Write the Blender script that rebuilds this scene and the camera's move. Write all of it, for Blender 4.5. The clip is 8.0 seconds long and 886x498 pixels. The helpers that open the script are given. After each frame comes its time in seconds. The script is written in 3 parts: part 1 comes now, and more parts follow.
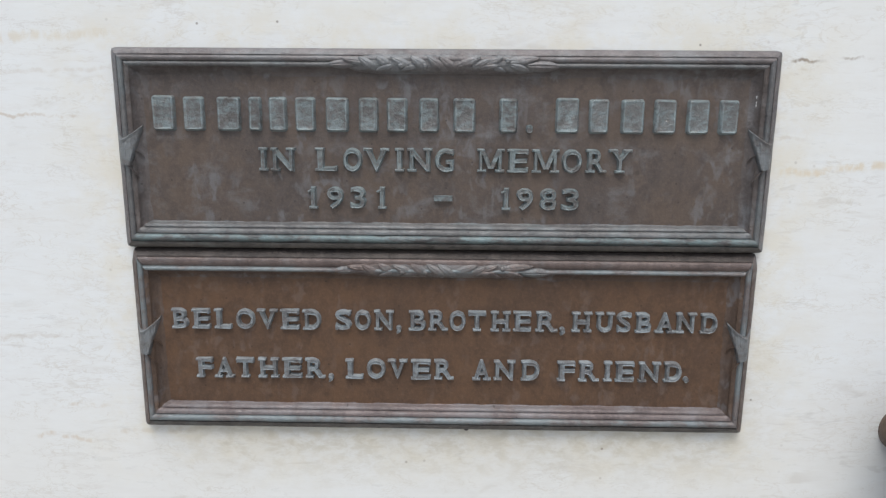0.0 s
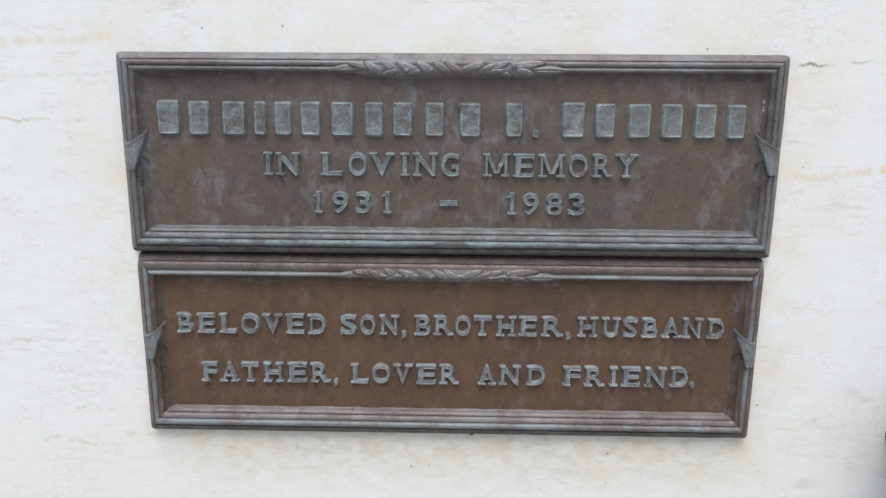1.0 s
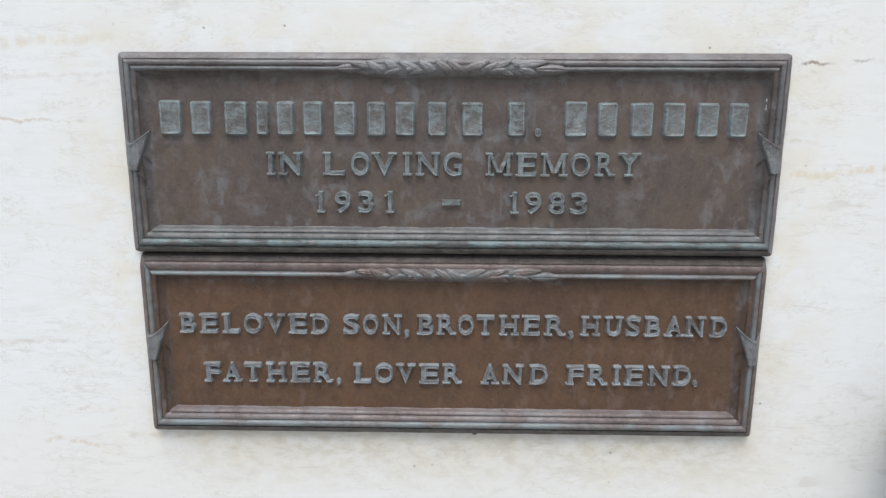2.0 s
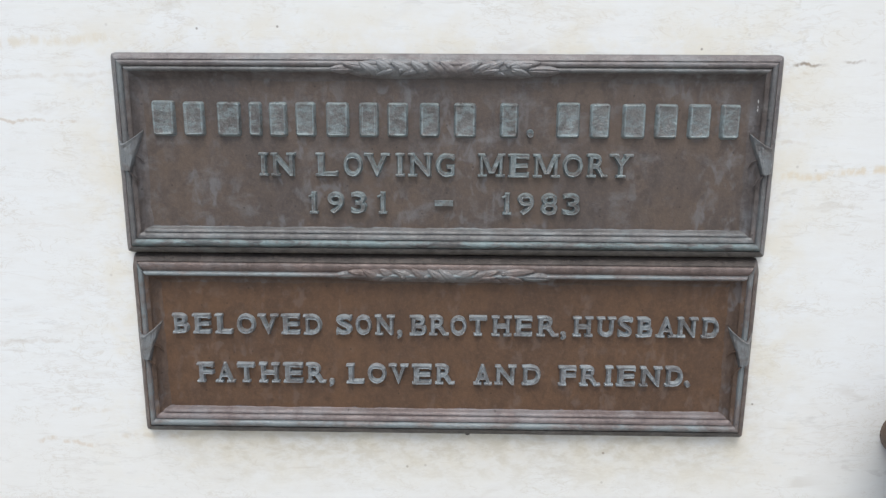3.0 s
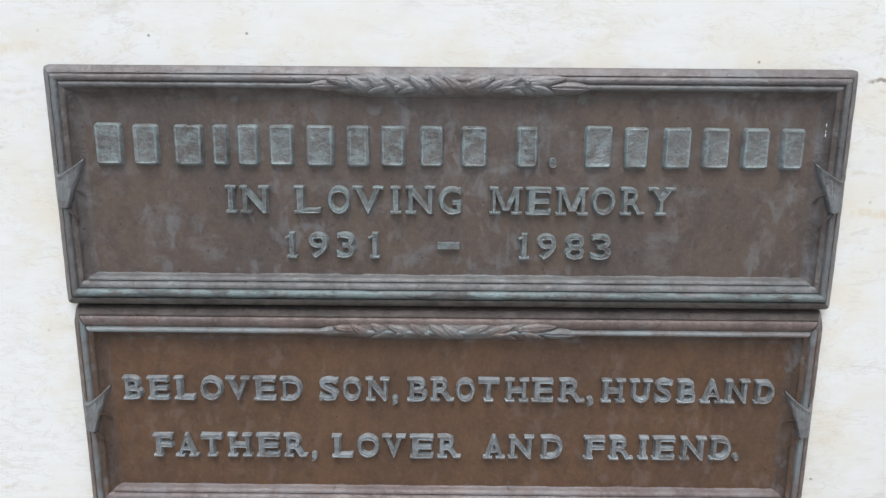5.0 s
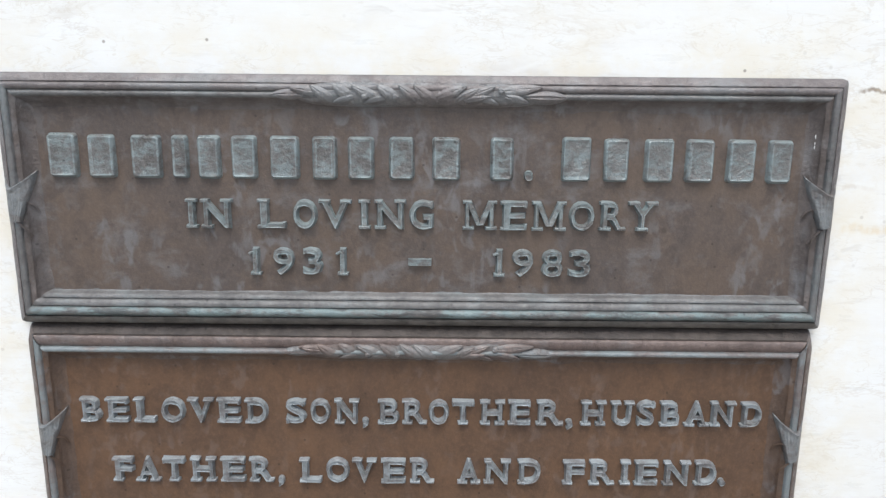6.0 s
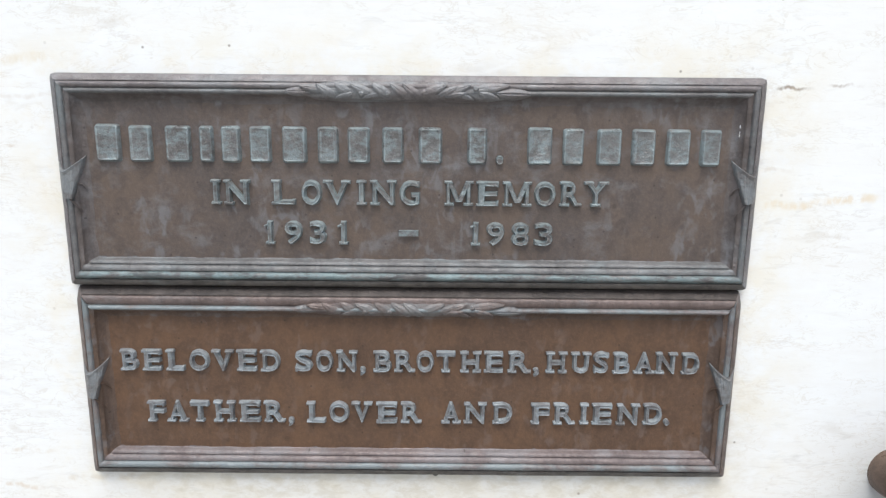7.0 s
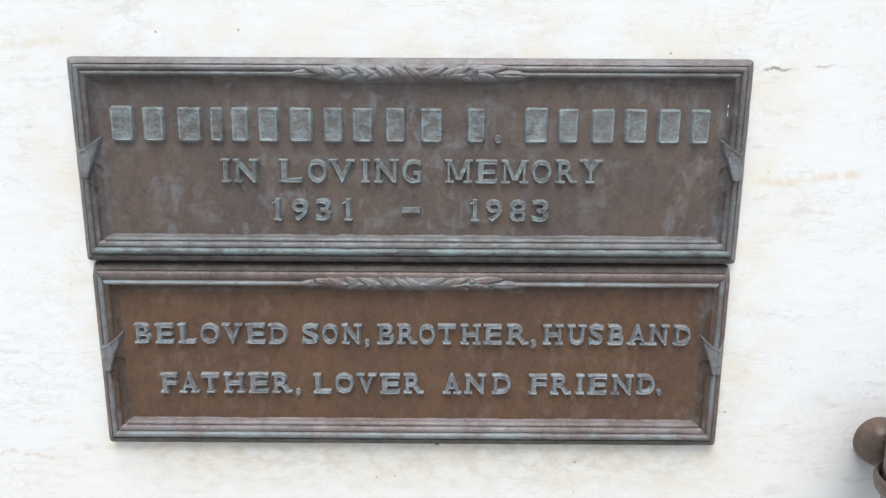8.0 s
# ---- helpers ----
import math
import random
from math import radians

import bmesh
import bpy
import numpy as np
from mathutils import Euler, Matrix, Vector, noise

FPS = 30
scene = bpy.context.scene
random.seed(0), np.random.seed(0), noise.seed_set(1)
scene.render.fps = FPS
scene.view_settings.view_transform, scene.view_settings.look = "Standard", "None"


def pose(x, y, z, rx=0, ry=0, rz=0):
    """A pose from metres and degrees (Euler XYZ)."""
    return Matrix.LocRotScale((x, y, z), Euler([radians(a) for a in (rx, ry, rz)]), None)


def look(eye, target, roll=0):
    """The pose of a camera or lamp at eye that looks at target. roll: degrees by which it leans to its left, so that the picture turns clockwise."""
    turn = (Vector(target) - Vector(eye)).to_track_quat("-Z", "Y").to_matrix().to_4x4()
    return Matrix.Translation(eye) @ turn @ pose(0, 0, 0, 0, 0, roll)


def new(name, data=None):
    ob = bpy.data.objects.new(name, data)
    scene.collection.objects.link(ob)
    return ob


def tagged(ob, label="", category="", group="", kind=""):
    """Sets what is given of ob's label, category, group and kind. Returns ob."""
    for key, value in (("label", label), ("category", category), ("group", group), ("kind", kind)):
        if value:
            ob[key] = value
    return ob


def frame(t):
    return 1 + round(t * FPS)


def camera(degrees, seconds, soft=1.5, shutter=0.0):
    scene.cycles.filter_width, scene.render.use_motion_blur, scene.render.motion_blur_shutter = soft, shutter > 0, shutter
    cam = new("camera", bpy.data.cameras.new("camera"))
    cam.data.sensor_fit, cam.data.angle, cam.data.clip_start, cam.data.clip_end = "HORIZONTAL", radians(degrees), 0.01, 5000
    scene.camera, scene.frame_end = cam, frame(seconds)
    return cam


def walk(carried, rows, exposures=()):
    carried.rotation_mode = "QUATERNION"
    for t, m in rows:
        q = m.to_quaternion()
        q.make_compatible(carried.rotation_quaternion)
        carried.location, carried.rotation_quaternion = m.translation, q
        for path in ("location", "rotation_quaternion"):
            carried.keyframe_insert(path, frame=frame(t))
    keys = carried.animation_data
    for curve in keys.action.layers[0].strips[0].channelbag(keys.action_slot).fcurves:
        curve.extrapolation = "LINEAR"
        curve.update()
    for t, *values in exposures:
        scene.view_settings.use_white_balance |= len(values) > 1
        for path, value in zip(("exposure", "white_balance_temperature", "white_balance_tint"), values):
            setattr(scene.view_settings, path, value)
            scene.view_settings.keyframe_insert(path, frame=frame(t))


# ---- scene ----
cam = camera(66.0, 8.0, soft=1.35)
PATH = [
    (0.0, (0.0097, -0.0451, 1.4489), (-0.0195, 1.9141, 1.0483), 0.42),
    (0.5, (0.0061, -0.0458, 1.4519), (-0.0277, 1.9133, 1.0513), 0.61),
    (1.0, (0.0073, -0.0422, 1.4551), (-0.0307, 1.9155, 1.0478), 0.41),
    (1.5, (0.0031, -0.0419, 1.4544), (-0.0347, 1.9157, 1.0466), 0.24),
    (3.0, (0.0098, -0.0426, 1.4556), (-0.0222, 1.9151, 1.0476), 0.32),
    (3.5, (0.0125, -0.0509, 1.4533), (-0.0246, 1.9097, 1.0598), 0.43),
    (4.0, (0.0095, -0.0511, 1.4579), (-0.0251, 1.9096, 1.0646), 0.57),
    (4.2, (0.0056, -0.0444, 1.4584), (-0.0237, 1.9165, 1.0659), 0.49),
    (4.5, (0.0003, -0.0136, 1.4658), (-0.0227, 1.9468, 1.0704), 0.51),
    (4.7, (-0.0037, 0.0214, 1.4683), (-0.0201, 1.9819, 1.0732), 0.4),
    (5.0, (-0.0024, 0.0699, 1.4729), (-0.0094, 2.0282, 1.0667), 0.41),
    (5.2, (0.0006, 0.0891, 1.4775), (-0.0064, 2.0471, 1.0697), 0.45),
    (5.75, (0.011, 0.098, 1.4795), (0.007, 2.057, 1.073), 0.5),
    (6.3, (0.0241, 0.083, 1.4799), (0.0201, 2.0424, 1.0791), 0.5),
    (6.5, (0.0264, 0.0617, 1.4817), (0.0287, 2.0212, 1.0814), 0.56),
    (6.7, (0.0311, 0.0366, 1.4812), (0.0297, 1.9962, 1.0808), 0.52),
    (7.0, (0.0316, 0.0002, 1.4775), (0.0282, 1.9576, 1.0667), 0.47),
    (7.2, (0.0306, -0.0171, 1.4692), (0.0277, 1.9399, 1.0566), 0.45),
    (7.5, (0.0288, -0.0253, 1.464), (0.0316, 1.9319, 1.0523), 0.28),
    (8.0, (0.0318, -0.0293, 1.4616), (0.0261, 1.9278, 1.0493), 0.28),
]
EXPOSURES = [(0.0, 0.04, 6220, 8), (0.5, 0.14, 6220, 8), (1.5, 0.17, 6220, 8), (4.0, 0.21, 6220, 8), (5.0, 0.26, 6220, 8), (5.2, 0.30, 6220, 8), (6.3, 0.48, 6220, 8), (7.0, 0.48, 6220, 8), (8.0, 0.42, 6220, 8)]
walk(cam, [(t, look(eye, target, roll)) for t, eye, target, roll in PATH], EXPOSURES)

# ---- daylight: bright overcast sky ----
world = bpy.data.worlds.new("overcast_sky")
scene.world = world
world.use_nodes = True
wn = world.node_tree.nodes
sky = wn.new("ShaderNodeTexSky")
sky.sky_type = "NISHITA"
sky.sun_disc = False
sky.sun_elevation, sky.sun_rotation = radians(55), radians(170)
sky.air_density, sky.dust_density, sky.ozone_density = 1.0, 3.0, 1.0
wn["Background"].inputs["Strength"].default_value = 0.13
world.node_tree.links.new(sky.outputs["Color"], wn["Background"].inputs["Color"])

sun_lamp = bpy.data.lights.new("sun", "SUN")
sun_lamp.energy, sun_lamp.angle, sun_lamp.color = 2.0, radians(32), (1.0, 0.98, 0.95)
sun_ob = new("sun", sun_lamp)
sun_ob.matrix_world = look((-1.0, -3.2, 9.0), (0, 0.6, 1.3))

# ---- materials ----


class Nodes:
    """A short way to write a node material."""

    def __init__(self, name, roughness=0.5, metallic=0.0):
        self.mat = bpy.data.materials.new(name)
        self.mat.use_nodes = True
        self.tree = self.mat.node_tree
        self.bsdf = self.tree.nodes["Principled BSDF"]
        self.bsdf.inputs["Roughness"].default_value = roughness
        self.bsdf.inputs["Metallic"].default_value = metallic
        self.pos = self.tree.nodes.new("ShaderNodeNewGeometry").outputs["Position"]
        axes = self.tree.nodes.new("ShaderNodeSeparateXYZ")
        self.tree.links.new(self.pos, axes.inputs[0])
        self.x, self.y, self.z = axes.outputs

    def put(self, socket, value):
        if isinstance(value, bpy.types.NodeSocket):
            self.tree.links.new(value, socket)
        elif isinstance(value, tuple) and len(value) == 3 and socket.type == "RGBA":
            socket.default_value = (*value, 1)
        else:
            socket.default_value = value

    def m(self, op, a, b=0.0, c=0.0):
        n = self.tree.nodes.new("ShaderNodeMath")
        n.operation = op
        for s, v in zip(n.inputs, (a, b, c)):
            self.put(s, v)
        return n.outputs[0]

    def noise(self, scale, stretch=(1, 1, 1), detail=4.0, rough=0.55, distort=0.0, shift=(0, 0, 0), vec=None):
        mp = self.tree.nodes.new("ShaderNodeMapping")
        mp.inputs["Scale"].default_value = stretch
        mp.inputs["Location"].default_value = shift
        self.tree.links.new(vec or self.pos, mp.inputs[0])
        n = self.tree.nodes.new("ShaderNodeTexNoise")
        self.tree.links.new(mp.outputs[0], n.inputs["Vector"])
        for key, v in (("Scale", scale), ("Detail", detail), ("Roughness", rough), ("Distortion", distort)):
            n.inputs[key].default_value = v
        return n.outputs["Fac"]

    def ramp(self, fac, lo, hi, a=0.0, b=1.0):
        n = self.tree.nodes.new("ShaderNodeMapRange")
        n.interpolation_type = "SMOOTHSTEP"
        for s, v in zip(n.inputs, (fac, lo, hi, a, b)):
            self.put(s, v)
        return n.outputs[0]

    def mix(self, fac, a, b, blend="MIX"):
        n = self.tree.nodes.new("ShaderNodeMix")
        n.data_type, n.blend_type = "RGBA", blend
        self.put(n.inputs[0], fac)
        self.put(n.inputs[6], a)
        self.put(n.inputs[7], b)
        return n.outputs[2]

    def specks(self, scale, size, share=0.5):
        flat = self.tree.nodes.new("ShaderNodeCombineXYZ")
        self.tree.links.new(self.x, flat.inputs[0])
        self.tree.links.new(self.z, flat.inputs[1])
        n = self.tree.nodes.new("ShaderNodeTexVoronoi")
        n.voronoi_dimensions = "2D"
        n.inputs["Scale"].default_value = scale
        self.tree.links.new(flat.outputs[0], n.inputs["Vector"])
        pick = self.tree.nodes.new("ShaderNodeSeparateColor")
        self.tree.links.new(n.outputs["Color"], pick.inputs[0])
        chosen = self.m("LESS_THAN", pick.outputs[0], share)
        return self.m("MULTIPLY", chosen, self.ramp(n.outputs["Distance"], size, size * 0.4))

    def color(self, c):
        self.put(self.bsdf.inputs["Base Color"], c)

    def rough(self, r):
        self.put(self.bsdf.inputs["Roughness"], r)

    def bump(self, height, strength, distance):
        n = self.tree.nodes.new("ShaderNodeBump")
        n.inputs["Strength"].default_value, n.inputs["Distance"].default_value = strength, distance
        self.put(n.inputs["Height"], height)
        self.tree.links.new(n.outputs[0], self.bsdf.inputs["Normal"])


def marble_material():
    n = Nodes("cream_marble", 0.32)
    n.bsdf.inputs["Specular IOR Level"].default_value = 0.45
    cloud = n.noise(2.2, (1, 1, 2.2), 5, 0.6, 0.4)
    fine = n.noise(60, (0.35, 1, 1.6), 6, 0.65)
    c = n.mix(n.ramp(cloud, 0.35, 0.7), (0.80, 0.81, 0.79), (0.785, 0.778, 0.735))
    c = n.mix(n.ramp(fine, 0.35, 0.75, 0.0, 0.35), c, (0.72, 0.70, 0.65))
    # beds of sediment: wavy lines that run level, broken up
    for k, (scale, low, width, amount, tint) in enumerate((
            (5.5, 0.50, 0.012, 0.26, (0.56, 0.49, 0.39)),
            (11.0, 0.46, 0.013, 0.42, (0.54, 0.48, 0.40)),
            (21.0, 0.52, 0.016, 0.50, (0.50, 0.45, 0.39)),
            (44.0, 0.47, 0.018, 0.26, (0.50, 0.46, 0.40)),
            (60.0, 0.54, 0.022, 0.18, (0.50, 0.47, 0.42)))):
        f = n.noise(scale, (0.55, 1, 2.6), 7, 0.62, 0.25, (3.1 * k, 0, 7.7 * k))
        band = n.ramp(n.m("ABSOLUTE", n.m("SUBTRACT", f, low)), width, 0.0)
        patch = n.ramp(n.noise(9 + 3 * k, (0.6, 1, 1.5), 3, 0.5, 0, (k, 5, 2)), 0.53, 0.66)
        c = n.mix(n.m("MULTIPLY", n.m("MULTIPLY", band, patch), amount * 0.62), c, tint)
    # short level flecks
    for k, (scale, amount, tint) in enumerate(((34.0, 0.36, (0.55, 0.51, 0.44)), (75.0, 0.34, (0.53, 0.51, 0.47)))):
        f = n.noise(scale, (0.42, 1, 1.7), 4, 0.6, 0.6, (1.7 * k, 2, 4.2 * k))
        patch = n.ramp(n.noise(7, (0.7, 1, 1.3), 3, 0.5, 0, (k, 9, 6)), 0.42, 0.62)
        c = n.mix(n.m("MULTIPLY", n.m("MULTIPLY", n.ramp(f, 0.57, 0.69), patch), amount), c, tint)
    # small curled flecks in loose clusters
    for k, (scale, amount) in enumerate(((62.0, 0.33), (105.0, 0.33))):
        f = n.noise(scale, (0.55, 1, 1.25), 4, 0.6, 0.8, (4.0 + k, 1, 3.0 * k))
        curl = n.ramp(n.m("ABSOLUTE", n.m("SUBTRACT", f, 0.5)), 0.024, 0.004)
        patch = n.ramp(n.noise(24, (0.8, 1, 1.2), 3, 0.55, 0, (6, 3 + k, 1)), 0.50, 0.62)
        c = n.mix(n.m("MULTIPLY", n.m("MULTIPLY", curl, patch), amount), c, (0.57, 0.52, 0.43))
    # single veins and one crack: from x, to x, height, slope, half width, strength
    wob = n.m("SUBTRACT", n.noise(38, (1, 1, 0.3), 5, 0.6), 0.5)
    gaps = n.ramp(n.noise(70, (1, 1, 0.5), 3, 0.6), 0.38, 0.58)
    for x0, x1, z0, slope, half, amount, tint in (
            (0.312, 0.350, 1.4945, 0.00, 0.0012, 0.95, (0.22, 0.17, 0.13)),
            (0.356, 0.392, 1.4970, 0.00, 0.0010, 0.65, (0.35, 0.29, 0.23)),
            (0.308, 0.420, 1.3905, 0.11, 0.0032, 0.55, (0.66, 0.52, 0.30)),
            (0.305, 0.345, 1.424, 0.05, 0.0016, 0.35, (0.50, 0.42, 0.32)),
            (-0.44, -0.335, 1.4405, -0.02, 0.0013, 0.55, (0.52, 0.42, 0.30)),
            (-0.45, -0.300, 1.508, 0.05, 0.0040, 0.42, (0.66, 0.56, 0.38)),
            (-0.45, -0.300, 1.480, 0.02, 0.0016, 0.30, (0.55, 0.48, 0.38)),
            (-0.46, -0.375, 1.222, 0.04, 0.0018, 0.35, (0.52, 0.46, 0.38)),
            (-0.42, -0.350, 1.116, -0.03, 0.0022, 0.55, (0.58, 0.47, 0.33)),
            (-0.40, -0.335, 1.150, 0.04, 0.0018, 0.45, (0.58, 0.49, 0.36)),
            (-0.335, -0.23, 1.122, 0.06, 0.0024, 0.45, (0.55, 0.47, 0.35))):
        line = n.m("SUBTRACT", n.z, n.m("ADD", z0 - slope * x0, n.m("MULTIPLY", n.x, slope)))
        line = n.m("ABSOLUTE", n.m("ADD", line, n.m("MULTIPLY", wob, 0.018)))
        on = n.m("MULTIPLY", n.ramp(line, half * 1.7, half * 0.3),
                 n.m("MULTIPLY", n.ramp(n.x, x0, x0 + 0.008), n.ramp(n.x, x1, x1 - 0.015)))
        c = n.mix(n.m("MULTIPLY", n.m("MULTIPLY", on, gaps), amount), c, tint)
    # rust-yellow run-off staining round the plaques
    near = n.m("MULTIPLY", n.ramp(n.m("ABSOLUTE", n.x), 0.40, 0.285), n.ramp(n.m("ABSOLUTE", n.m("SUBTRACT", n.z, 1.31)), 0.27, 0.18))
    blotch = n.ramp(n.noise(24, (0.8, 1, 1), 6, 0.66), 0.38, 0.68)
    c = n.mix(n.m("MULTIPLY", n.m("MULTIPLY", near, blotch), 0.6), c, (0.73, 0.66, 0.50))
    below = n.m("MULTIPLY", n.ramp(n.m("ABSOLUTE", n.m("SUBTRACT", n.x, 0.02)), 0.36, 0.22), n.m("MULTIPLY", n.ramp(n.z, 1.04, 1.13), n.ramp(n.z, 1.30, 1.16)))
    runs = n.ramp(n.noise(75, (0.6, 1, 1.1), 7, 0.72, 0.3, (6, 6, 1)), 0.40, 0.64, 0.3, 1.0)
    c = n.mix(n.m("MULTIPLY", n.m("MULTIPLY", below, runs), 0.8), c, (0.57, 0.52, 0.41))
    c = n.mix(n.m("MULTIPLY", n.specks(13, 0.020, 0.11), 0.7), c, (0.2, 0.17, 0.13))
    grit = n.m("MULTIPLY", n.specks(55, 0.10, 0.10), n.ramp(n.noise(10, (1, 1, 1), 3, 0.5, 0, (2, 2, 9)), 0.45, 0.6))
    c = n.mix(n.m("MULTIPLY", n.m("MULTIPLY", grit, n.m("MAXIMUM", below, n.m("MULTIPLY", near, 0.5))), 0.8), c, (0.25, 0.20, 0.14))
    n.color(c)
    n.rough(n.ramp(fine, 0.3, 0.7, 0.26, 0.42))
    n.bump(n.m("ADD", n.noise(90, (0.4, 1, 1.4), 6, 0.65), n.m("MULTIPLY", cloud, 0.6)), 0.10, 0.002)
    return n.mat


def bronze_material(name, brown, dark, patina, amount, roughness, drips=0.0, grain=1.0, patch=30, chips=0.0):
    n = Nodes(name, roughness, 0.2)
    n.bsdf.inputs["Specular IOR Level"].default_value = 0.5
    big = n.noise(14, (1, 1, 0.8), 5, 0.6, 0.3)
    mid = n.noise(70, (1, 1, 0.8), 5, 0.62, 0.4, (2, 3, 1))
    fine = n.noise(260, (1, 1, 1), 5, 0.7)
    c = n.mix(n.ramp(big, 0.35, 0.68), brown, dark)
    c = n.mix(n.ramp(mid, 0.40, 0.66, 0.0, 0.6), c, tuple(v * 0.72 for v in dark))
    c = n.mix(n.ramp(fine, 0.42, 0.72, 0.0, 0.32), c, tuple(v * 1.5 for v in brown))
    spread = n.ramp(n.noise(patch, (0.7, 1, 1), 6, 0.7, 0.2, (4, 2, 9)), 0.60 - 0.35 * amount, 0.80 - 0.35 * amount)
    c = n.mix(n.m("MULTIPLY", spread, min(1.0, 0.4 + 0.6 * amount)), c, patina)
    if drips:
        run = n.ramp(n.noise(85, (1, 1, 0.22), 6, 0.65, 0.2, (1, 7, 3)), 0.56, 0.74)
        dab = n.ramp(n.noise(98, (1, 1, 0.62), 2.5, 0.5, 0.4, (8, 1, 5)), 0.53, 0.68, 0.0, 0.8)
        cover = n.ramp(n.noise(18, (1, 1, 0.8), 3, 0.5, 0, (5, 5, 5)), 0.36, 0.62)
        c = n.mix(n.m("MULTIPLY", n.m("MULTIPLY", n.m("MAXIMUM", n.m("MULTIPLY", run, 0.6), dab), cover), drips), c, patina)
    if chips:
        gone = n.ramp(n.noise(95, (0.4, 1, 1.6), 6, 0.7, 0.3, (3, 8, 2)), 0.50, 0.60)
        c = n.mix(n.m("MULTIPLY", gone, chips), c, tuple(v * 0.55 for v in dark))
    c = n.mix(n.m("MULTIPLY", n.specks(42, 0.05, 0.3), 0.6), c, tuple(v * 0.35 for v in dark))
    if drips:
        c = n.mix(n.m("MULTIPLY", n.specks(17, 0.055, 0.22), 0.4), c, tuple(v * 0.45 for v in dark))
    n.color(c)
    n.rough(n.ramp(mid, 0.3, 0.7, roughness - 0.10, roughness + 0.14))
    n.bump(n.m("ADD", n.m("MULTIPLY", mid, 1.6), n.m("ADD", fine, n.m("MULTIPLY", n.noise(600, (1, 1, 1), 3, 0.6), 0.5))), 0.6 * grain, 0.0012)
    return n.mat


def paving_material():
    n = Nodes("grey_paving", 0.8)
    c = n.mix(n.noise(3, (1, 1, 1), 6, 0.6), (0.30, 0.29, 0.27), (0.42, 0.40, 0.37))
    n.color(n.mix(n.noise(90, (1, 1, 1), 4, 0.6), c, (0.25, 0.24, 0.23)))
    n.bump(n.noise(120), 0.3, 0.004)
    return n.mat


MARBLE = marble_material()
PAVING = paving_material()
FIELD_UPPER = bronze_material("bronze_grey_brown", (0.123, 0.091, 0.070), (0.096, 0.078, 0.069), (0.190, 0.185, 0.186), 0.28, 0.42, 0.8, 0.55)
FIELD_LOWER = bronze_material("bronze_warm_brown", (0.132, 0.074, 0.041), (0.103, 0.061, 0.038), (0.19, 0.145, 0.12), 0.05, 0.43, 0.45, 0.55)
FRAME_UPPER = bronze_material("bronze_moulding_grey", (0.175, 0.156, 0.150), (0.138, 0.122, 0.117), (0.215, 0.222, 0.222), 0.36, 0.40)
FRAME_LOWER = bronze_material("bronze_moulding_brown", (0.142, 0.108, 0.090), (0.104, 0.078, 0.066), (0.18, 0.165, 0.155), 0.26, 0.40)
BEAD_UPPER = bronze_material("bronze_bead_grey", (0.156, 0.152, 0.147), (0.112, 0.108, 0.104), (0.20, 0.225, 0.225), 0.35, 0.42)
BEAD_LOWER = bronze_material("bronze_bead_blue_grey", (0.175, 0.150, 0.140), (0.125, 0.105, 0.097), (0.21, 0.25, 0.255), 0.58, 0.42)
BEAD_TEAL = bronze_material("bronze_bead_teal", (0.165, 0.155, 0.148), (0.115, 0.112, 0.108), (0.185, 0.25, 0.25), 0.62, 0.42, 0.0, 1.2, 60, 0.75)
OUTER_BROWN = bronze_material("bronze_outer_band", (0.122, 0.108, 0.094), (0.082, 0.074, 0.064), (0.15, 0.165, 0.155), 0.25, 0.45, 0.0, 1.2, 60, 0.6)
COVE_UPPER = bronze_material("bronze_cove_grey", (0.128, 0.108, 0.098), (0.094, 0.078, 0.070), (0.19, 0.187, 0.187), 0.32, 0.42, 0.9)
COVE_LOWER = bronze_material("bronze_cove_brown", (0.122, 0.080, 0.056), (0.092, 0.062, 0.046), (0.17, 0.158, 0.155), 0.12, 0.43, 0.8)
BEAD_PINK = bronze_material("bronze_bead_pink", (0.150, 0.113, 0.099), (0.106, 0.079, 0.069), (0.180, 0.168, 0.162), 0.25, 0.42)
LEDGE_MAUVE = bronze_material("bronze_ledge_mauve", (0.182, 0.146, 0.136), (0.132, 0.104, 0.097), (0.215, 0.205, 0.205), 0.40, 0.42)
# dark bronze; on the lower plaque's top band it paints the upper plaque's shade
SHADE_BROWN = bronze_material("bronze_shade_brown", (0.074, 0.060, 0.051), (0.052, 0.043, 0.038), (0.115, 0.095, 0.086), 0.2, 0.55)
LEAF_BROWN = bronze_material("bronze_leaf_brown", (0.172, 0.134, 0.118), (0.120, 0.092, 0.080), (0.220, 0.232, 0.228), 0.42, 0.42)
LEAF = bronze_material("bronze_leaf", (0.212, 0.192, 0.184), (0.160, 0.143, 0.136), (0.250, 0.262, 0.262), 0.52, 0.42, 0.0, 1.3)
SPRAY = bronze_material("bronze_spray", (0.190, 0.180, 0.172), (0.138, 0.126, 0.118), (0.222, 0.240, 0.242), 0.60, 0.42, 0.0, 1.4, 70)
# lettering pairs: a paler tone that paints lit edges, then the duller face
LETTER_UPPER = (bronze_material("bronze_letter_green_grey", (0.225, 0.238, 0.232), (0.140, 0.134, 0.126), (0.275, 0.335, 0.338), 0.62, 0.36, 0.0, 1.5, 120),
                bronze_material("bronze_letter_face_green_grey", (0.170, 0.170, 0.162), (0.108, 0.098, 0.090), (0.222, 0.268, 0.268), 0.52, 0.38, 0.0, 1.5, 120))
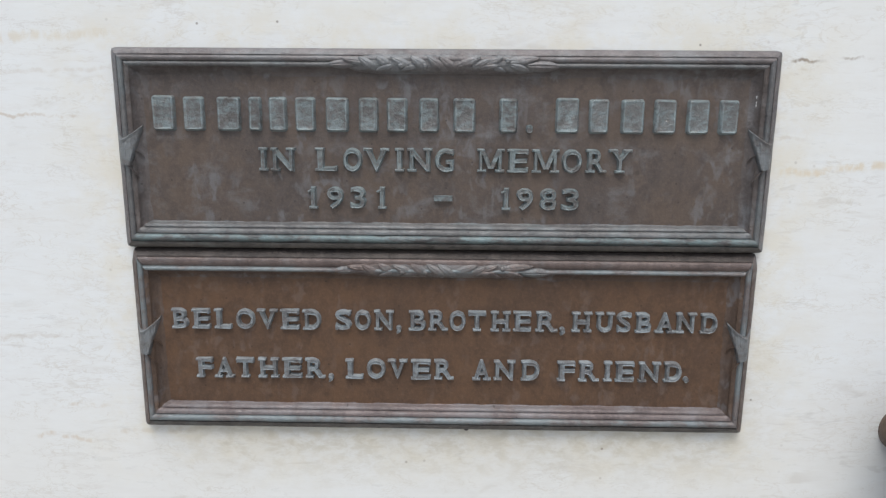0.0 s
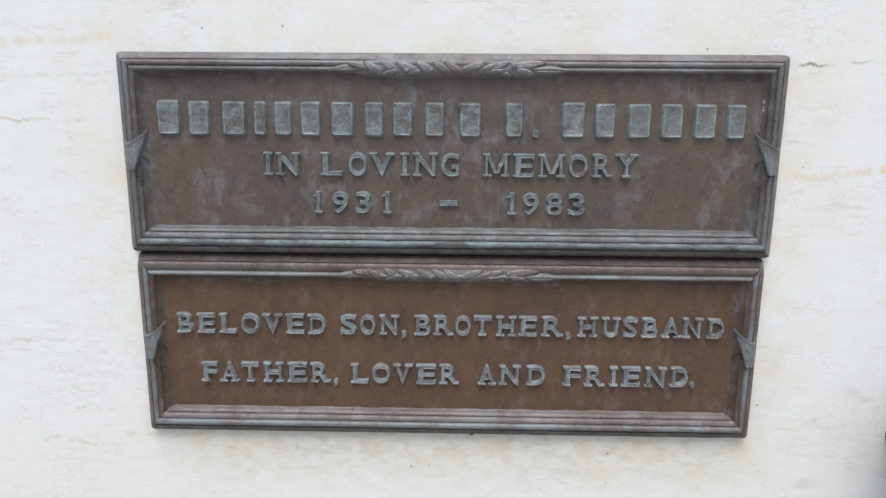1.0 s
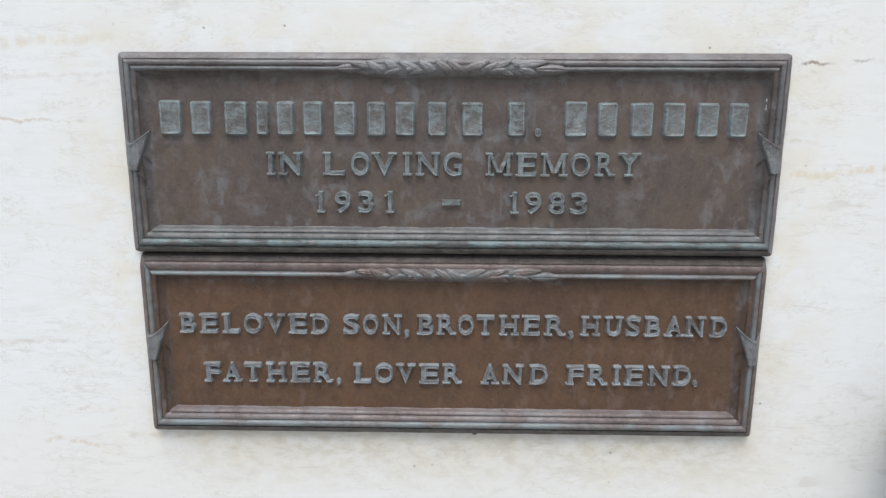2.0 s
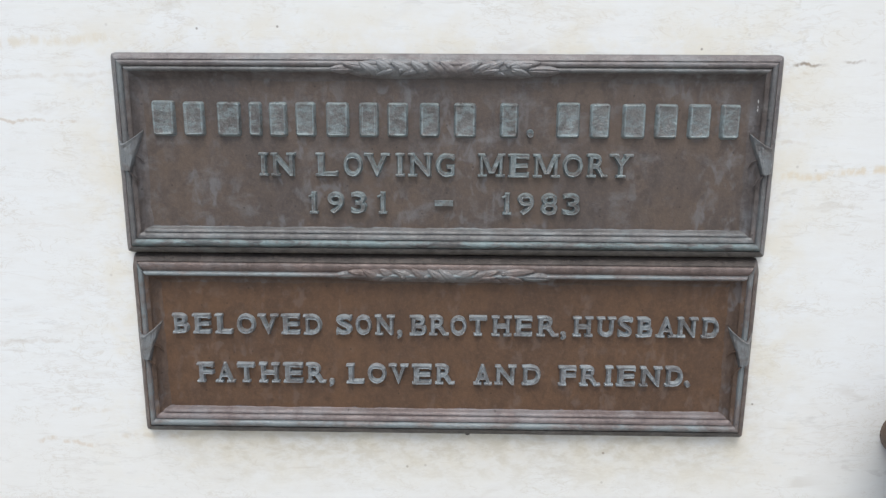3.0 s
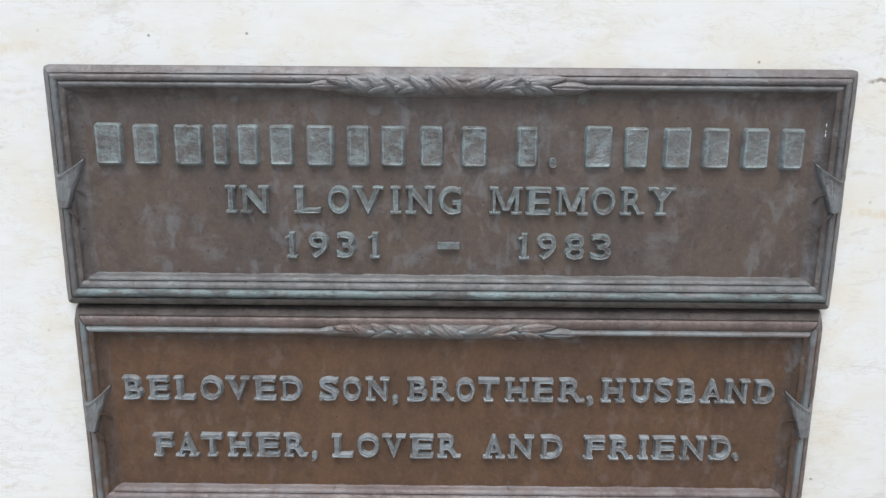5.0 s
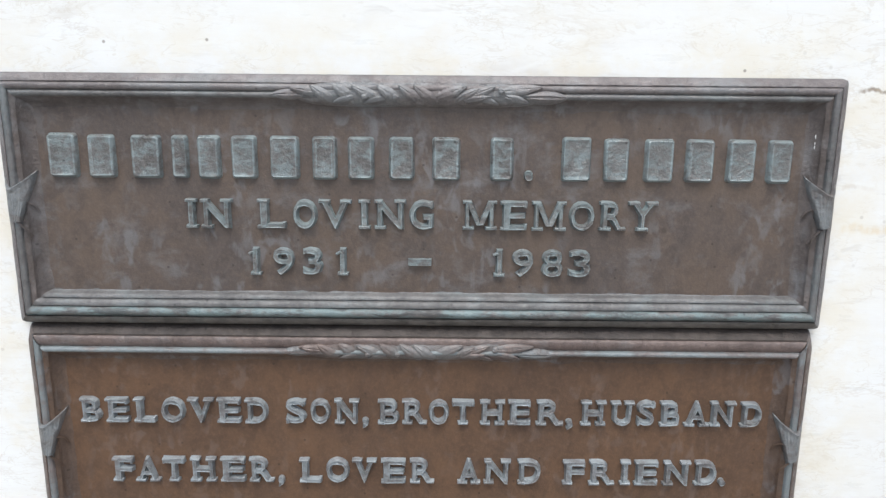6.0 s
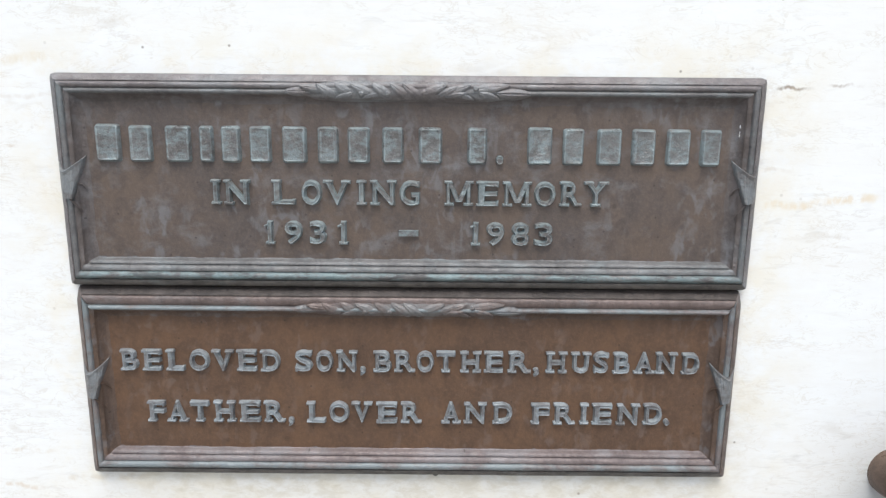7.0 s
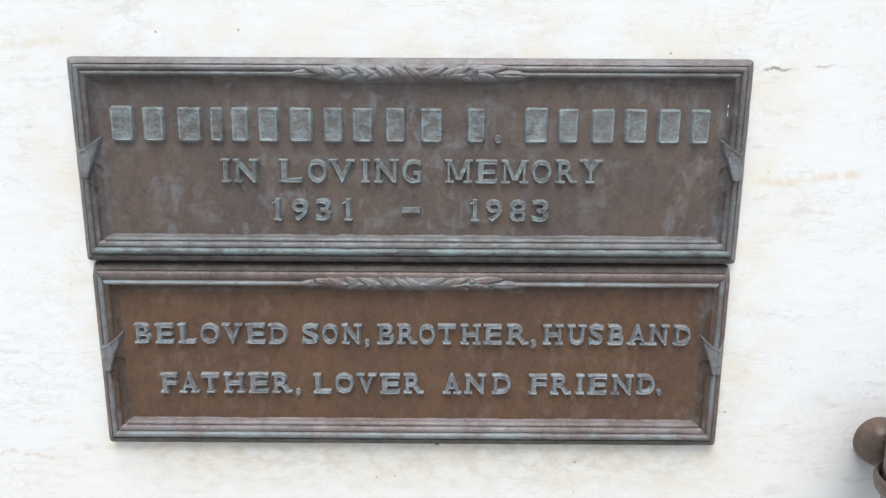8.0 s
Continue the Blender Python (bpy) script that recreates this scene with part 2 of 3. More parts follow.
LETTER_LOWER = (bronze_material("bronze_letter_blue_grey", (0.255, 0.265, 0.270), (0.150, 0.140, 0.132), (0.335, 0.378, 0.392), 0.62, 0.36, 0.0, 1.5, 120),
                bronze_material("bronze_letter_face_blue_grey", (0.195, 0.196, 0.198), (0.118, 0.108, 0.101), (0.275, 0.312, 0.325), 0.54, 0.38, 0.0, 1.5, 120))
VASE = bronze_material("bronze_vase_brown", (0.150, 0.103, 0.075), (0.118, 0.082, 0.061), (0.175, 0.138, 0.112), 0.1, 0.34, 0.0, 0.4)


# ---- building helpers ----
def mesh_of(name, bm, material, smooth=None, recalc=True):
    if recalc:
        bmesh.ops.recalc_face_normals(bm, faces=bm.faces[:])
    me = bpy.data.meshes.new(name)
    bm.to_mesh(me)
    bm.free()
    me.materials.append(material)
    if smooth is not None:
        me.shade_smooth()
        me.set_sharp_from_angle(angle=radians(smooth))
    return me


def part(name, bm, material, parent, label="", at=(0, 0, 0), smooth=None, recalc=True):
    """One mesh object under a thing or a part, placed in its parent's space."""
    ob = new(name, mesh_of(name, bm, material, smooth, recalc))
    ob.parent = parent
    ob.location = at
    return tagged(ob, label)


def box(bm, x0, x1, y0, y1, z0, z1, bevel=0.0):
    made = bmesh.ops.create_cube(bm, size=1.0)["verts"]
    bmesh.ops.scale(bm, vec=(x1 - x0, y1 - y0, z1 - z0), verts=made)
    bmesh.ops.translate(bm, vec=((x0 + x1) / 2, (y0 + y1) / 2, (z0 + z1) / 2), verts=made)
    if bevel:
        edges = list({e for v in made for e in v.link_edges})
        bmesh.ops.bevel(bm, geom=edges, offset=bevel, segments=2, affect="EDGES", profile=0.5)


def raised_block(bm, x0, x1, z0, z1, low, high, inset):
    """A raised bar whose flanks lean in; it stands on y = -low and reaches y = -high."""
    base = [bm.verts.new((x, -low, z)) for x, z in ((x0, z0), (x1, z0), (x1, z1), (x0, z1))]
    mid = [bm.verts.new((x, -(high - inset * 0.7), z)) for x, z in
           ((x0 + inset * 0.4, z0 + inset * 0.4), (x1 - inset * 0.4, z0 + inset * 0.4), (x1 - inset * 0.4, z1 - inset * 0.4), (x0 + inset * 0.4, z1 - inset * 0.4))]
    top = [bm.verts.new((x, -high, z)) for x, z in
           ((x0 + inset, z0 + inset), (x1 - inset, z0 + inset), (x1 - inset, z1 - inset), (x0 + inset, z1 - inset))]
    for a, b in ((base, mid), (mid, top)):
        for i in range(4):
            bm.faces.new((a[i], a[(i + 1) % 4], b[(i + 1) % 4], b[i]))
    bm.faces.new(top)


def turned(bm, rings, seg=48, axis="z"):
    """A surface of revolution through (radius, height) rings."""
    loops = []
    for r, h in rings:
        if r < 1e-6:
            loops.append([bm.verts.new((0, 0, h))])
        else:
            loops.append([bm.verts.new((r * math.cos(2 * math.pi * k / seg), r * math.sin(2 * math.pi * k / seg), h)) for k in range(seg)])
    for a, b in zip(loops, loops[1:]):
        for k in range(seg):
            q = [a[k % len(a)], a[(k + 1) % len(a)], b[(k + 1) % len(b)], b[k % len(b)]]
            q = list(dict.fromkeys(q))
            if len(q) > 2:
                bm.faces.new(q)
    if axis == "y":
        bmesh.ops.rotate(bm, verts=bm.verts[:], cent=(0, 0, 0), matrix=Matrix.Rotation(radians(90), 3, "X"))


# ---- the setting ----
WALL_Y = 0.6
bm = bmesh.new()
box(bm, -4.0, 4.0, WALL_Y, WALL_Y + 0.3, 0.0, 3.2)
tagged(new("wall_north", mesh_of("wall_north", bm, MARBLE)), "polished cream marble wall with faint beige veins", "wall", kind="structure")
bm = bmesh.new()
bmesh.ops.create_grid(bm, x_segments=8, y_segments=8, size=900)
tagged(new("ground", mesh_of("ground", bm, PAVING)), "plain grey paved ground in front of wall", "ground", kind="structure")


# ---- plaques ----
MM = 0.001
# moulding: inward distance and height over the wall, in millimetres
PROFILE = [(0, 0), (0, 5.6), (0.5, 6.9), (1.4, 7.7), (5.7, 11.1), (6.3, 11.0), (6.5, 10.3), (6.75, 10.3), (6.95, 11.2), (8.0, 12.3), (9.5, 12.6), (10.8, 12.2),
           (11.7, 11.4), (12.0, 10.4), (12.4, 10.4), (12.7, 11.3), (13.6, 12.0), (14.8, 12.2), (15.9, 11.6), (16.7, 10.4), (17.2, 9.2), (17.9, 8.0), (19.0, 7.0),
           (20.3, 5.9), (21.5, 4.9), (22.4, 4.3), (22.9, 4.0), (23.9, 3.7), (24.5, 3.5), (25.2, 3.3), (26.0, 3.1)]
# along the bottom: a narrow outer band, one broad bead and two ledges that step down to the panel
BOTTOM = [(0, 0), (0, 6.8), (0.5, 7.9), (1.4, 8.6), (5.2, 10.2), (5.9, 10.0), (6.2, 8.6), (6.8, 8.7), (7.2, 10.6), (8.6, 12.4), (10.6, 12.9), (12.4, 12.2),
          (13.4, 10.9), (13.8, 9.5), (14.2, 9.6), (14.6, 10.8), (16.2, 10.8), (18.0, 9.9), (19.0, 8.8), (19.4, 7.4), (19.8, 7.4), (20.2, 8.4), (21.4, 8.2),
          (22.8, 7.2), (23.6, 5.6), (24.0, 4.6), (24.3, 4.0), (24.6, 3.6), (25.0, 3.4), (25.4, 3.2), (26.0, 3.1)]
BEAD, INNER_BEAD, COVE = 6, 13, 19
FIELD_H = 3.4
DEEPER = 1.1


def rounded(x, z, half, height, r=0.0045):
    """Pulls a point near an outer corner in onto a quarter circle."""
    dx, dz = half - abs(x), min(z, height - z)
    if dx >= r or dz >= r:
        return x, z
    u, v = (r - dx) / r, (r - dz) / r
    u, v = u * math.sqrt(1 - v * v / 2), v * math.sqrt(1 - u * u / 2)
    dx, dz = r - r * u, r - r * v
    return math.copysign(half - dx, x), dz if z < height / 2 else height - dz


def moulding(half, height, side, bands):
    """One mitred side of the frame. bands: extra width of the outer band at (bottom, right, top, left)."""
    shapes = (BOTTOM, PROFILE, PROFILE, PROFILE)

    def inward(which):
        return [(d + bands[which] * (0.25 * min(1.0, d / 5.6) + 0.75 * min(1.0, max(0.0, (d - 7.0) / 4.7)))) * MM for d, _ in shapes[which]]
    own, before, after = inward(side), inward((side - 1) % 4), inward((side + 1) % 4)
    length = (2 * half, height)[side % 2]
    count = 180 if side % 2 == 0 else 60
    bm = bmesh.new()
    rows = []
    for k in range(count + 1):
        s = k / count
        row = []
        for i, (_, h) in enumerate(shapes[side]):
            u = before[i] + (length - before[i] - after[i]) * s
            d = own[i]
            x, z = ((-half + u, d), (half - d, u), (half - u, height - d), (-half + d, height - u))[side]
            if side % 2 and INNER_BEAD <= i < COVE:
                # on the upright sides the inner bead dies into the cove
                away = min(1.0, max(0.0, (min(u, length - u) - 0.012) / 0.02))
                h += away * (9.6 - (PROFILE[i][0] - 12.4) * 0.38 - h)
            # the two profiles meet half way at each mitre
            for gap, other in ((u - before[i], shapes[(side - 1) % 4]), (length - after[i] - u, shapes[(side + 1) % 4])):
                h += (other[i][1] - h) * 0.5 * max(0.0, 1 - gap / 0.003)
            if side == 2 and bands[2]:
                # under the broad first bead the inner one stands higher
                h += -0.8 if BEAD < i < INNER_BEAD else 1.2 if INNER_BEAD < i < COVE else 0.0
            h = h * DEEPER if h > 6.5 else h
            if 0 < i < 6:
                h -= bands[2] * 1.35 * max(0.0, 1 - (height - z) / 0.0135)
            x, z = rounded(x, z, half, height)
            w = noise.noise((x * 55, i * 0.16, z * 55)) * 0.40 + noise.noise((x * 210, i * 0.5, z * 210)) * 0.30
            row.append(bm.verts.new((x, -(h + (w if i > 1 else 0)) * MM, z)))
        rows.append(row)
    for a, b in zip(rows, rows[1:]):
        for i in range(len(PROFILE) - 1):
            f = bm.faces.new((a[i], b[i], b[i + 1], a[i + 1]))
            f.material_index = 1 if BEAD <= i < INNER_BEAD else 2 if INNER_BEAD <= i < COVE else 3 if i >= COVE else 0
    return bm


def field_panel(half, height):
    """The recessed cast panel with its slightly uneven face."""
    bm = bmesh.new()
    x0, z0 = half - 0.012, 0.012
    nx, nz = 150, 44
    grid = [[bm.verts.new((-x0 + 2 * x0 * i / nx,
                           -(FIELD_H + 0.22 * noise.noise((i * 0.21, j * 0.23, height * 50)) + 0.10 * noise.noise((i * 0.7, j * 0.8, 3))) * MM,
                           z0 + (height - 2 * z0) * j / nz)) for i in range(nx + 1)] for j in range(nz + 1)]
    for a, b in zip(grid, grid[1:]):
        for i in range(nx):
            bm.faces.new((a[i], a[i + 1], b[i + 1], b[i]))
    rim = grid[0] + [r[-1] for r in grid[1:]] + grid[-1][-2::-1] + [r[0] for r in grid[-2:0:-1]]
    back = [bm.verts.new((v.co.x, 0, v.co.z)) for v in rim]
    for k in range(len(rim)):
        q = (k + 1) % len(rim)
        bm.faces.new((rim[k], rim[q], back[q], back[k]))
    return bm


def swell(dd):
    """Height over the wall of the garland's body, in millimetres, dd millimetres below its middle line."""
    return 14.4 - (1.6 if dd < 0 else 6.0) * (dd / 8.0) ** 2


def laurel_leaf(z, base, tip, width, lift, root=-0.9, end=1.5, belly=0.8):
    """A cast leaf lying on the garland's body, from base to tip, both (x, dd) in millimetres. Its root lies low and its tip stands proud of the next leaf."""
    bm = bmesh.new()
    along = Vector((tip[0] - base[0], tip[1] - base[1]))
    side = Vector((-along.y, along.x)).normalized()
    nu, nv = 12, 8
    grid = []
    for i in range(nu + 1):
        s = i / nu
        w = width / 2 * (math.sin(math.pi * (0.10 + 0.88 * s) ** belly) ** 0.75 if s < 1 else 0.03)
        row = []
        for j in range(nv + 1):
            v = 2 * j / nv - 1
            p = Vector(base) + along * s + side * (w * v)
            h = swell(max(-9.0, min(9.5, p.y))) + root + (end - root) * s ** 0.8
            h += lift * (1 - abs(v) ** 2.2) * math.sin(math.pi * (0.15 + 0.75 * s))
            h -= lift * 0.35 * max(0.0, 1 - abs(v) * 4) + 0.12 * math.sin(14 * s + 6 * abs(v)) * (1 - abs(v))
            h += 0.18 * noise.noise((p.x * 0.5, p.y * 0.5, z * 90))
            row.append(bm.verts.new((p.x * MM, -h * MM, z - p.y * MM)))
        grid.append(row)
    for a, c in zip(grid, grid[1:]):
        for j in range(nv):
            bm.faces.new((a[j], a[j + 1], c[j + 1], c[j]))
    rim = grid[0] + [r[-1] for r in grid[1:]] + grid[-1][-2::-1] + [r[0] for r in grid[-2:0:-1]]
    low = [bm.verts.new((v.co.x, v.co.y + 0.005, v.co.z)) for v in rim]
    for k in range(len(rim)):
        q = (k + 1) % len(rim)
        bm.faces.new((rim[k], rim[q], low[q], low[k]))
    return bm


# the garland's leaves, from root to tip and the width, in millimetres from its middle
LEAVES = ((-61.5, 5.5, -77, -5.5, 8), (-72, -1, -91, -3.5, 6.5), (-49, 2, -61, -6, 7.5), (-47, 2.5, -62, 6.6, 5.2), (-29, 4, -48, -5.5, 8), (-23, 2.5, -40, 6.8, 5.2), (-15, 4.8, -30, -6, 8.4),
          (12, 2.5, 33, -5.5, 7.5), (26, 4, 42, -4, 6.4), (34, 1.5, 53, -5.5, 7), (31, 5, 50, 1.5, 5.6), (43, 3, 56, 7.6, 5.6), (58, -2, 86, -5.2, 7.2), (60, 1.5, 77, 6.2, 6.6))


def garland(plaque, z, material, end_material):
    """The laurel spray laid over the beads of the top moulding: leaves point outward from a ribbon in the middle."""
    rng = random.Random(5)
    bm = bmesh.new()
    rows = []
    for k in range(61):
        s = k / 60 * 2 - 1
        w = 8.6 * (1 - abs(s) ** 7) + 1.0
        row = []
        for j in range(13):
            dd = w * (1.79 * j / 12 - 0.79)
            h = swell(dd) - 0.8 - 3.0 * abs(s) ** 8 - (2.5 if j == 12 else 0)
            row.append(bm.verts.new((s * 0.094, -(h + 0.5 * noise.noise((s * 40, dd * 0.4, z * 70))) * MM, z - dd * MM)))
        rows.append(row)
    for a, b in zip(rows, rows[1:]):
        for j in range(12):
            bm.faces.new((a[j], b[j], b[j + 1], a[j + 1]))
    stem = part("laurel_garland", bm, material, plaque, "cast laurel leaf garland", smooth=60)
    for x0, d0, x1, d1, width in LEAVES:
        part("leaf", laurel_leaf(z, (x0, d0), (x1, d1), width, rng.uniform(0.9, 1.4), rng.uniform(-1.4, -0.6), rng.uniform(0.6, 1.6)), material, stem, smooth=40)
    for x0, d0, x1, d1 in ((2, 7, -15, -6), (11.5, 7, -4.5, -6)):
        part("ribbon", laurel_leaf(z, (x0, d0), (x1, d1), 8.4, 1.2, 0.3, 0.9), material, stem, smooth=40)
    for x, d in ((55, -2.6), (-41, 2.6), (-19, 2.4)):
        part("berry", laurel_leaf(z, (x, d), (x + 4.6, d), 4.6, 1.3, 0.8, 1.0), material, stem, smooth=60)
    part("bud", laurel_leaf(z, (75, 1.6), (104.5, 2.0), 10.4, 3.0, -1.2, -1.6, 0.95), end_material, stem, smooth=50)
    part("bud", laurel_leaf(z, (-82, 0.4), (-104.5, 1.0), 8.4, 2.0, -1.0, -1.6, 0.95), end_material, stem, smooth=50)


def drape(d):
    """Height over the wall, in metres, of a casting laid over the moulding at d millimetres from its outer edge."""
    return float(np.interp(d, (0, 2, 6, 10, 15, 18, 21, 25), (5.2, 8.6, 13.2, 14.8, 13.6, 10.8, 8.0, 5.0))) * MM


def draped_stem(half, way, points, width):
    """A thin tendril along points (distance in from the edge, height up), in millimetres."""
    bm = bmesh.new()
    rows = []
    count = 14
    for k in range(count + 1):
        s = k / count * (len(points) - 1)
        i = min(int(s), len(points) - 2)
        f = s - i
        d, z = (points[i][j] * (1 - f) + points[i + 1][j] * f for j in (0, 1))
        dd, dz = (points[i + 1][j] - points[i][j] for j in (0, 1))
        ln = math.hypot(dd, dz)
        w = width * (1 - 0.75 * k / count)
        row = []
        for v in (-1, -0.6, 0, 0.6, 1):
            e, g = d - dz / ln * w * v, z + dd / ln * w * v
            row.append(bm.verts.new((way * (half - e * MM), -(drape(e) + (0.8 * (1 - v * v) - 0.9 * abs(v) ** 3) * MM), g * MM)))
        rows.append(row)
    for a, b in zip(rows, rows[1:]):
        for j in range(4):
            bm.faces.new((a[j], a[j + 1], b[j + 1], b[j]))
    return bm


def side_spray(plaque, way, tip_z, material, stem_material, half, slim):
    """The fan of leaves that wraps the moulding of one side: way is -1 or 1, tip_z the height of its inner tip."""
    tip, low = tip_z / MM, tip_z / MM - 36
    bm = bmesh.new()
    nu, nv = 30, 20
    grid = []
    for i in range(nu + 1):
        u = i / nu
        # the upper edge: an outer point, a notch, then a long inner tip
        end_d = 2.2 + 21.3 * u
        end_z = tip - float(np.interp(u, (0, 0.10, 0.22, 0.38, 0.60, 0.80, 0.92, 1), (4.0, 9.0, 12.6, 11.6, 8.4, 4.6, 2.0, 0.2)))
        row = []
        for j in range(nv + 1):
            v = j / nv
            start_d = 1.6 + 11.0 * u
            d = start_d + (end_d - start_d) * v ** (0.9 + 0.4 * slim * u) + (1 - slim) * 0.6 * u * math.sin(math.pi * v)
            z = low - 1.5 * u + (end_z - low + 1.5 * u) * v
            flute = 0.50 * abs(math.sin(math.pi * 7.5 * (u + 0.25 * v))) + 0.55 * noise.noise((d * 0.8, z * 0.4, way * 3))
            lip = 1.3 * max(0.0, 1 - abs(v - 0.93) / 0.07)
            fall = 1.8 * max(0.0, u - 0.93) / 0.07 + 1.2 * max(0.0, v - 0.96) / 0.04
            row.append(bm.verts.new((way * (half - d * MM), -(drape(d) + ((1.5 + flute + lip) * min(1.0, d / 4.5) - fall) * MM), z * MM)))
        grid.append(row)
    for a, b in zip(grid, grid[1:]):
        for j in range(nv):
            bm.faces.new((a[j], a[j + 1], b[j + 1], b[j]))
    rim = grid[0] + [r[-1] for r in grid[1:]] + grid[-1][-2::-1] + [r[0] for r in grid[-2:0:-1]]
    foot = [bm.verts.new((v.co.x, v.co.y + 0.004, v.co.z)) for v in rim]
    for k in range(len(rim)):
        q = (k + 1) % len(rim)
        bm.faces.new((rim[k], rim[q], foot[q], foot[k]))
    fan = part("leaf_spray", bm, material, plaque, "cast leaf fan wrapped over moulding", smooth=45)
    part("stem", draped_stem(half, way, ((4, low + 2), (9, low + 5), (13, low + 11), (17, low + 13), (21, low + 10), (23, low + 5)), 0.6), stem_material, fan, smooth=60)
    part("stem", draped_stem(half, way, ((3, low + 1), (8, low), (12, low - 3), (16, low - 8), (18.5, low - 13)), 0.85), stem_material, fan, smooth=60)


# ---- raised lettering: the built-in font, with slab serifs set on the stroke ends ----
GLYPHS = {}


def glyph(char):
    """Corners and faces of a character's flat outline, scaled to a unit box."""
    if char not in GLYPHS:
        curve = bpy.data.curves.new("glyph", "FONT")
        curve.body, curve.size, curve.resolution_u, curve.offset = char, 1.0, 5, 0.021
        ob = new("glyph", curve)
        deps = bpy.context.evaluated_depsgraph_get()
        me = bpy.data.meshes.new_from_object(ob.evaluated_get(deps))
        co = np.array([v.co[:] for v in me.vertices])
        faces = [tuple(p.vertices) for p in me.polygons if p.normal.z > 0] or [tuple(reversed(p.vertices)) for p in me.polygons]
        bpy.data.objects.remove(ob)
        bpy.data.curves.remove(curve)
        lo, hi = co.min(0), co.max(0)
        GLYPHS[char] = ((co[:, :2] - lo[:2]) / (hi - lo)[:2], faces)
        bpy.data.meshes.remove(me)
    return GLYPHS[char]


# stroke ends that carry a slab: (place across, top or bottom, reach to the left, reach to the right)
SLABS = {
    "H": "0b11 0t11 1b11 1t11", "N": "0b11 0t10 1t11", "I": "5b11 5t11", "L": "0b10 0t11", "E": "0b10 0t10", "F": "0b11 0t10",
    "T": "5b11", "P": "0b11 0t10", "R": "0b11 0t10 1b01", "B": "0b10 0t10", "D": "0b10 0t10", "A": "0b11 1b11", "V": "0t11 1t11",
    "Y": "0t11 1t11 5b11", "M": "0b11 0t10 1b11 1t01", "U": "0t11 1t11", "1": "5b11",
}
# arms that end in a downward (d) or upward (u) spur, at the left (0) or right (1)
SPURS = {"L": "1u", "E": "1u 1d", "F": "1d", "T": "0d 1d", "S": "1d 0u", "G": "1d", "C": "1d"}


def stroke(bm, corners, low, high, inset):
    """A raised straight stroke over four (x, z) corners, counter-clockwise, with leaning flanks and a slightly sunk middle."""
    mx, mz = sum(c[0] for c in corners) / 4, sum(c[1] for c in corners) / 4
    loops = []
    for k, (grow, y) in enumerate(((0.35, low), (-0.2, high * 0.6), (-1.0, high), (-1.9, high * 0.97))):
        ring = []
        for x, z in corners:
            d = Vector((x - mx, z - mz))
            ring.append(bm.verts.new((x + math.copysign(inset, d.x) * grow, -y, z + math.copysign(inset, d.y) * grow * 0.8)))
        loops.append(ring)
    for a, b in zip(loops, loops[1:]):
        for i in range(4):
            bm.faces.new((a[i], a[(i + 1) % 4], b[(i + 1) % 4], b[i]))
    bm.faces.new(loops[-1])


